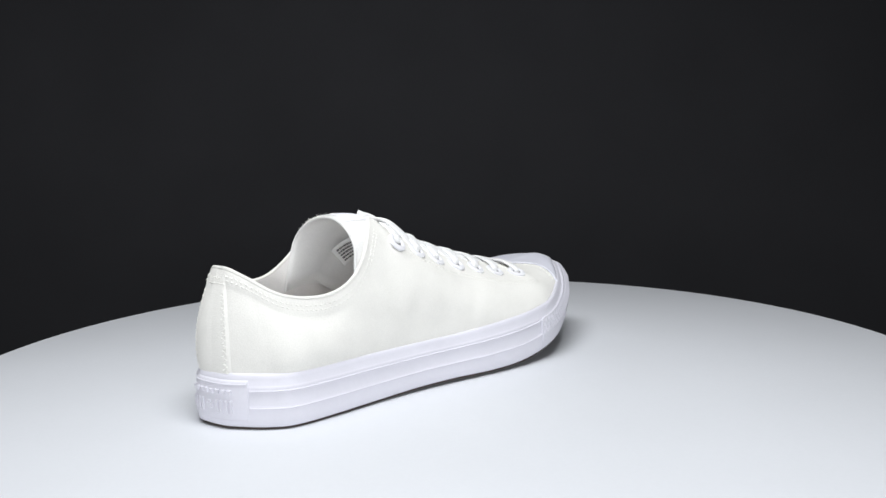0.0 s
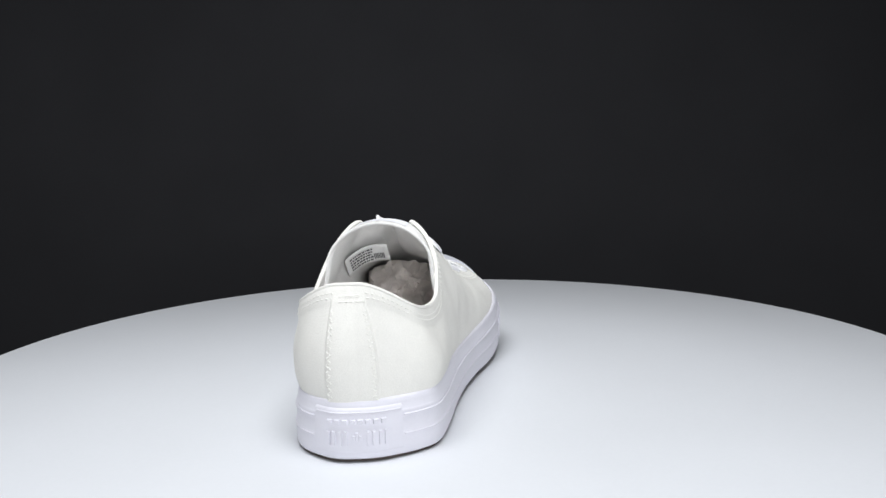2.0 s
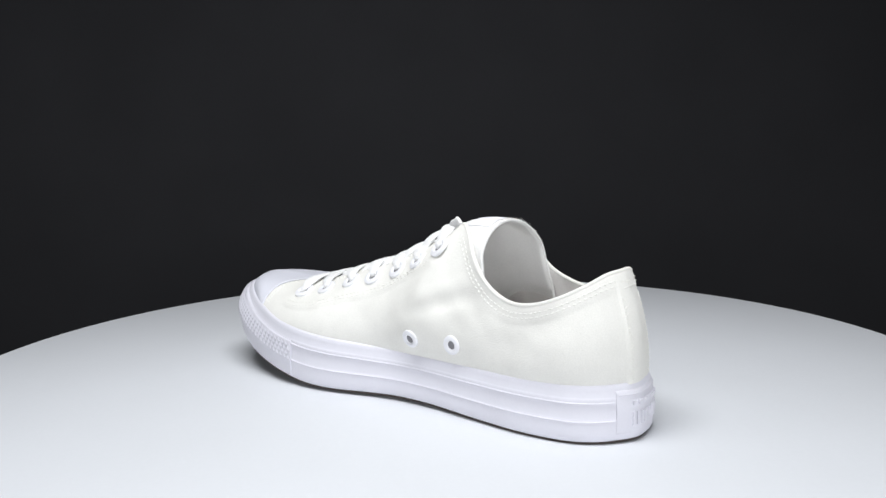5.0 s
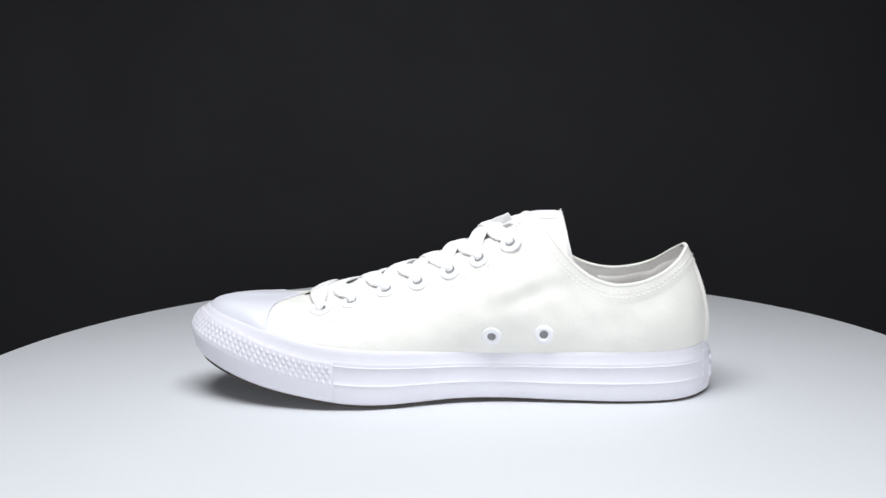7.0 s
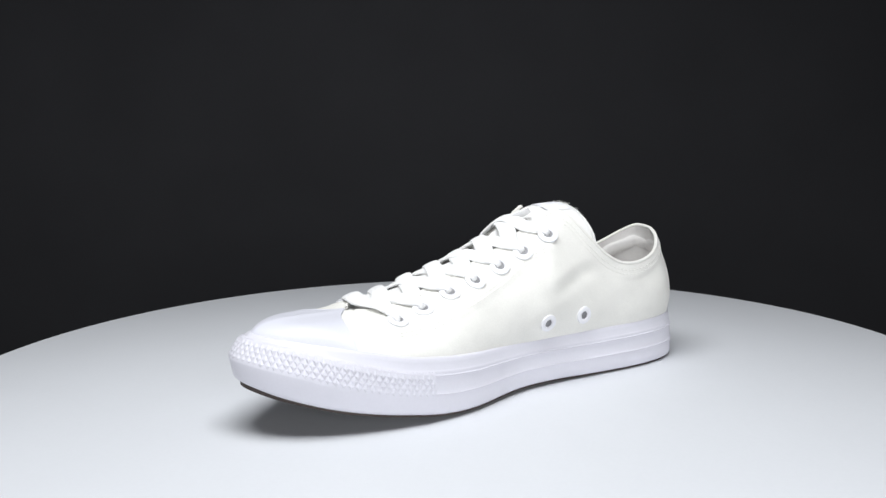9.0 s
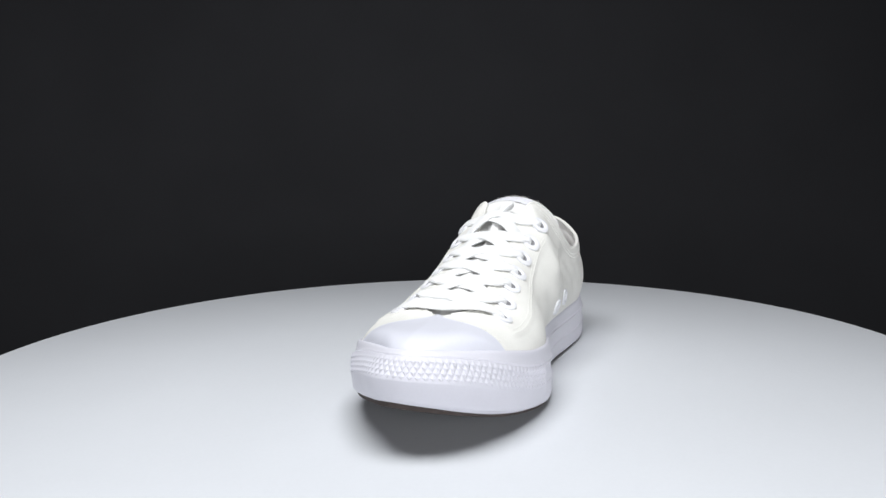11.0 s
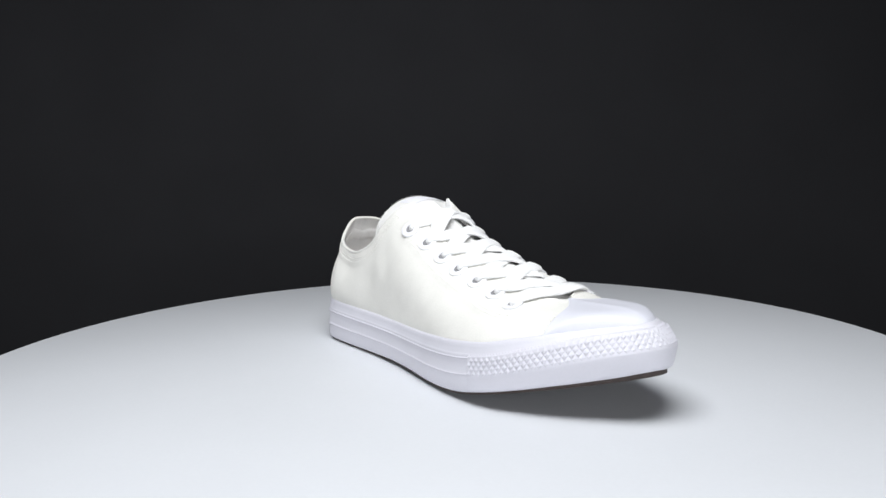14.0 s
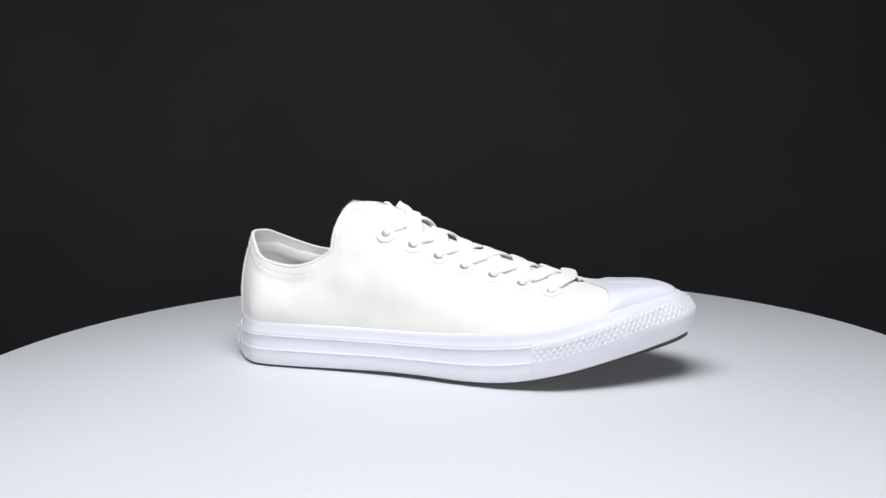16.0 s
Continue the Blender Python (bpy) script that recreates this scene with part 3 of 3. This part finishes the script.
        # zigzag on the heel strip
        for off_ in (0.0133 if side > 0 else 0.0098,):
            line = []
            for j in range(240):
                v = 0.04 + 0.76 * j / 239
                s = off_ + 0.0015 * (abs((j / 9.0) % 2 - 1) * 2 - 1)
                line.append((upper(side, s, v) + upper_normal(side, s, v) * 0.0010, upper_normal(side, s, v)))
            stitches(bm, line, 0.0019, 0.0007, wide=0.00055, lift=0.0)
        for vv in (0.86, 0.91):
            line = [(upper(side, 0.0005 + 0.012 * j / 50, vv) + upper_normal(side, 0.0008 + 0.012 * j / 50, vv) * 0.0006, upper_normal(side, 0.0008 + 0.012 * j / 50, vv)) for j in range(51)]
            stitches(bm, line, 0.0018, 0.0009, wide=0.00042, lift=0.0)
    tagged(part("stitching", bm, THREAD, ob, "white stitching in double rows"), kind="stuff")

    # eyelets
    places = {1: [(0.2152, 0.0282, 0.0494), (0.1978, 0.0270, 0.0555), (0.1784, 0.0238, 0.0603), (0.1609, 0.0232, 0.0653), (0.1427, 0.0222, 0.0716), (0.1254, 0.0218, 0.0771), (0.1077, 0.0222, 0.0844)],
              -1: [(0.2151, -0.0255, 0.0492), (0.1960, -0.0225, 0.0537), (0.1780, -0.0216, 0.0589), (0.1602, -0.0210, 0.0634), (0.1430, -0.0198, 0.0690), (0.1264, -0.0196, 0.0756), (0.1102, -0.0206, 0.0837)]}

    def ring_eyelet(p, n, r1, r2, thick, name):
        q = n.to_track_quat("Z", "Y").to_matrix()
        bm = bmesh.new()
        prof = [(r2, -0.0006), (r2 - 0.0001, thick * 0.5), ((r1 + r2) / 2, thick), (r1 + 0.0003, thick * 0.75), (r1, 0.0003), (r1, -0.0010)]
        rows = [[p + q @ Vector((r * math.cos(2 * math.pi * k / 28), r * math.sin(2 * math.pi * k / 28), z)) for r, z in prof] for k in range(28)]
        grid_into(bm, rows, loop_u=True, flip=False)
        e = part(name, bm, ENAMEL, ob, sharp=60)
        # closed grey disc on the canvas, coloured as the shade inside a hole
        bm = bmesh.new()
        rows = [[p + q @ Vector((r * math.cos(2 * math.pi * k / 28), r * math.sin(2 * math.pi * k / 28), z)) for r, z in ((r1 + 0.0004, 0.0004), (r1 * 0.8, 0.00025))] for k in range(28)]
        vs = grid_into(bm, rows, loop_u=True)
        bm.faces.new([v[-1] for v in vs])
        part("hole_shade", bm, HOLE, e, "grey disc for the shade inside the eyelet hole")

    seats = {1: [], -1: []}
    for side in (1, -1):
        for x, y, z in places[side]:
            s, v = on_upper(side, x, y, z - (0.0022 if side > 0 else 0.0034))
            p, n = upper(side, s, v), upper_normal(side, s, v)
            seats[side].append((p, n))
            ring_eyelet(p, n, 0.0027, 0.0061, 0.0014, "eyelet")
    for x, y, z in ((0.1202, 0.0413, 0.0350), (0.0917, 0.0390, 0.0364)):
        s, v = on_upper(1, x, y, z)
        ring_eyelet(upper(1, s, v), upper_normal(1, s, v), 0.0023, 0.0053, 0.0013, "vent_eyelet")

    # tongue
    line = spline([(0.0805, 0.1003, 0.0300, 0.0235), (0.095, 0.1000, 0.0300, 0.0225), (0.108, 0.0975, 0.0290, 0.0250), (0.123, 0.0912, 0.0265, 0.0235), (0.143, 0.0792, 0.0250, 0.0150), (0.176, 0.0670, 0.0250, 0.0115), (0.21, 0.0572, 0.0250, 0.0125), (0.250, 0.0503, 0.0240, 0.0100)])
    bm = bmesh.new()
    rows = []

    def tongue_at(x, f):
        zc, hw, drop = line(x)
        top = 1 - smooth01(x, 0.085, 0.125)
        return Vector((x - 0.0042 * f * f * (1 - smooth01(x, 0.081, 0.1)), hw * math.sin(1.25 * f) / math.sin(1.25) + 0.0016 * top, zc - drop * f * f))

    def hug(q):
        """Keep the tongue inside the quarters, lying against their lining."""
        place, n, _, d = shell.find_nearest(q)
        if n.dot(Vector((0, place.y - 0.002, 0.4 * (place.z - 0.03)))) < 0:
            n = -n
        deep = (q - place).dot(n)
        return q + n * ((-0.0024 - deep) * (1 - smooth01(d, 0.006, 0.013))) if deep > -0.0024 else q
    for i in range(61):
        x = 0.0805 + (0.25 - 0.0805) * i / 60
        rows.append([hug(tongue_at(x, -1.42 + 2.82 * j / 24)) for j in range(25)])
    grid_into(bm, rows)
    bmesh.ops.recalc_face_normals(bm, faces=bm.faces)
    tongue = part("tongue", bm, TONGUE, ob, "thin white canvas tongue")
    so = tongue.modifiers.new("padding", "SOLIDIFY")
    so.thickness, so.offset = 0.0014, -1 if tongue.data.polygons[700].normal.z > 0 else 1
    bm = bmesh.new()
    path = [hug(tongue_at(0.0805, -1.42 + 2.82 * j / 40)) - Vector((0, 0, 0.0009)) for j in range(41)]
    sweep_into(bm, path, 0.0018, 0.0018, Vector((-0.6, 0, 0.8)), sides=10, power=0.9)
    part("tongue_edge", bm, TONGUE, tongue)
    # loose fibres along the cut edge
    bm = bmesh.new()
    rnd = random.Random(11)
    for k in range(230):
        a_ = hug(tongue_at(0.0805, rnd.uniform(-1.3, 1.3))) + Vector((0, 0, rnd.uniform(-0.0010, 0.0002)))
        d_ = Vector((rnd.uniform(-1.0, 0.1), rnd.uniform(-0.6, 0.6), rnd.uniform(-0.2, 0.9))).normalized() * rnd.uniform(0.0006, 0.0014)
        bend = Vector((rnd.uniform(-1, 1), rnd.uniform(-1, 1), rnd.uniform(-1, 1))) * 0.0004
        sweep_into(bm, [a_, a_ + d_ * 0.5 + bend, a_ + d_], 0.00022, 0.00018, Vector((0.3, 0.2, 0.9)), sides=4, power=1.0)
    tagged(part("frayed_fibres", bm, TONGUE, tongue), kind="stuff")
    bm = bmesh.new()
    rows = [[hug(tongue_at(0.0830 + 0.0160 * i / 8, -0.36 + 0.72 * j / 12)) + Vector((0, 0, 0.0003)) for j in range(13)] for i in range(9)]
    grid_into(bm, rows)
    bmesh.ops.recalc_face_normals(bm, faces=bm.faces)
    part("tongue_label", bm, PATCH, tongue, "pale woven label on the tongue")

    # laces, one band through each eyelet, crossing over the tongue
    def tongue_z(x, y):
        zc, hw, drop = line(x)
        return zc - drop * (y / hw) ** 2

    for i in range(7):
        for side in (1, -1):
            p, n = seats[side][i]
            if i == 0 and side < 0:
                continue
            bm = bmesh.new()
            if i == 0:
                p2, n2 = seats[-1][0]
                xm = p.x + 0.006
                pts = [p - n * 0.0012, p + n * 0.0016 + Vector((0.0006, -0.0012, 0.0)), Vector((p.x + 0.003, p.y * 0.6, tongue_z(p.x, 0) + 0.0004)), Vector((xm, 0, tongue_z(xm, 0) + 0.0014)),
                       Vector((p2.x + 0.003, p2.y * 0.6, tongue_z(p2.x, 0) + 0.0004)), p2 + n2 * 0.0016 + Vector((0.0006, 0.0012, 0)), p2 - n2 * 0.0012]
                ups = None
            else:
                up_z = 0.0020 if (side > 0) == (i % 2 == 0) else 0.0004
                x1, x2, x3, x4 = p.x + 0.0070, p.x + 0.0125, p.x + 0.0165, p.x + 0.0195
                e1 = min((edge(side, abs(arc_at(0.11, side)) + 0.0012 * k) for k in range(100)), key=lambda q: abs(q.x - x1))
                pts = [p - n * 0.0012, p + n * 0.0013 + Vector((0.0012, -side * 0.0024, 0.0012)), Vector((x1, e1.y, e1.z + 0.0013)),
                       Vector((x2, 0, tongue_z(x2, 0) + up_z)), Vector((x3, -side * 0.0105, tongue_z(x3, 0.0105) + (0.0010 if side > 0 else 0.0022))), Vector((x4, -side * 0.0175, tongue_z(x4, 0.0175) + 0.0004))]
            path = curve_through(pts, 7)
            ups = []
            for q in path:
                k = max(-1, min(1, q.y / 0.022))
                ups.append((n * (k * side if k * side > 0 else 0) + Vector((0.25, 0.5 * k, 1)) * (1 - abs(k) * 0.8)).normalized())
            # the band narrows where it folds into the eyelet
            wide = [0.0102 * (0.42 + 0.58 * smooth01(d, 6, 14)) for d in range(len(path))]
            rows = []
            for j, q in enumerate(path):
                w = wide[j] if i else min(wide[j], wide[len(path) - 1 - j])
                t = (path[min(j + 1, len(path) - 1)] - path[max(j - 1, 0)]).normalized()
                sv = t.cross(ups[j]).normalized()
                uv = sv.cross(t).normalized()
                rows.append([q + sv * (math.copysign(abs(math.cos(a_)) ** 0.8, math.cos(a_)) * w / 2) + uv * (math.copysign(abs(math.sin(a_)) ** 0.8, math.sin(a_)) * 0.0012) for a_ in [2 * math.pi * k / 12 for k in range(12)]])
            vs = grid_into(bm, rows, loop_v=True)
            bm.faces.new(vs[0][::-1])
            bm.faces.new(vs[-1])
            bmesh.ops.recalc_face_normals(bm, faces=bm.faces)
            part("lace", bm, LACE, ob, "flat white cotton lace" if i == 0 else "")
    # loose end that stands up at the top
    bm = bmesh.new()
    path = curve_through([(0.1200, 0.0010, 0.0918), (0.1165, 0.0044, 0.0950), (0.1120, 0.0066, 0.0968), (0.1092, 0.0078, 0.0984)], 6)
    sweep_into(bm, path, 0.0050, 0.0019, Vector((0.1, 1.0, -0.3)), sides=10, power=0.7)
    part("lace_end", bm, LACE, ob)

    # insole
    bm = bmesh.new()
    rows = []
    for f in (0.0, 0.35, 0.7, 0.98):
        row = []
        for k in range(120):
            q, nn = outline(ROUND * k / 120)
            q = q - nn * SIGN * 0.0045
            mid = Vector((min(max(q.x, 0.03), 0.25), 0))
            r_ = q.lerp(mid, f)
            row.append(Vector((r_.x, r_.y, 0.017 + ZBOT(r_.x))))
        rows.append(row)
    grid_into(bm, rows, loop_v=True)
    bmesh.ops.recalc_face_normals(bm, faces=bm.faces)
    part("insole", bm, LINING, ob, "off-white insole")

    return ob


def size_label(ob):
    """Cloth label on the inner wall of the collar, with bars for the print."""
    o = Vector((0.1130, 0.0258, 0.0642))
    e1 = Vector((0.0020, -0.0238, 0.0092))
    e2 = Vector((-0.0098, 0.0005, 0.0108))
    nn = e1.cross(e2).normalized()
    if nn.x > 0:
        nn = -nn

    def at(a, b, lift=0.0):
        return o + e1 * a + e2 * b + Vector((0.0035, 0.0015, 0.0040)) * (4 * a * (1 - a)) * 0.7 + nn * lift
    bm = bmesh.new()
    grid_into(bm, [[at(i / 12, j / 6) for j in range(7)] for i in range(13)])
    lab = part("size_label", bm, LABEL, ob, "white cloth size label with small print")
    so = lab.modifiers.new("thickness", "SOLIDIFY")
    so.thickness = 0.0004
    bm = bmesh.new()
    rnd = random.Random(4)
    for r in range(5):
        a = 0.10
        while a < 0.62:
            w = rnd.uniform(0.02, 0.07)
            b = 0.16 + 0.15 * r
            bm.faces.new([bm.verts.new(at(x, y, 0.0005)) for x, y in ((a, b), (a + w, b), (a + w, b + 0.085), (a, b + 0.085))])
            a += w + rnd.uniform(0.012, 0.025)
    for k in range(7):
        a = 0.66 + 0.035 * k
        bm.faces.new([bm.verts.new(at(x, y, 0.0005)) for x, y in ((a, 0.2), (a + 0.02, 0.2), (a + 0.02, 0.52), (a, 0.52))])
    part("print", bm, PRINT, lab, "black bars of small print", smooth=False)


def paper():
    bm = bmesh.new()
    bmesh.ops.create_icosphere(bm, subdivisions=5, radius=1.0)
    for v in bm.verts:
        d = v.co.normalized()
        f = 1.0 + 0.16 * noise.ridged_multi_fractal(d * 1.7, 1.0, 2.0, 4, 1.0, 2.0) - 0.22 + 0.10 * noise.noise(d * 5.0)
        v.co = Vector((0.156 + d.x * 0.053 * f, 0.001 + d.y * 0.0245 * f, 0.0445 + d.z * 0.0270 * f))
        x = v.co.x
        cap = float(np.interp(x, [0.10, 0.12, 0.143, 0.176, 0.21], [0.084, 0.078, 0.069, 0.056, 0.047]))
        v.co.z = min(v.co.z, cap)
        v.co.z = max(v.co.z, 0.0195)
    ob = part("paper_stuffing", bm, PAPER, None, sharp=28)
    tagged(ob, "crumpled beige paper stuffed into the shoe's toe", "paper")
    return ob


studio()
table = turntable()
sneaker = shoe()
size_label(sneaker)
stuffing = paper()

SPEED = 18.5780        # degrees a second
HEADING = 46.4
FOOT = Vector((-0.1209, -0.0907, 0.0013))


def motions():
    turn, ride = [], []
    for k in range(65):
        t = SECONDS * k / 64
        m = pose(0, 0, 0, 0, 0, SPEED * t)
        turn.append((t, m))
        ride.append((t, m @ Matrix.Translation(FOOT) @ pose(0, 0, 0, 0, 0, HEADING)))
    walk(table, turn)
    walk(sneaker, ride)
    walk(stuffing, ride)


motions()
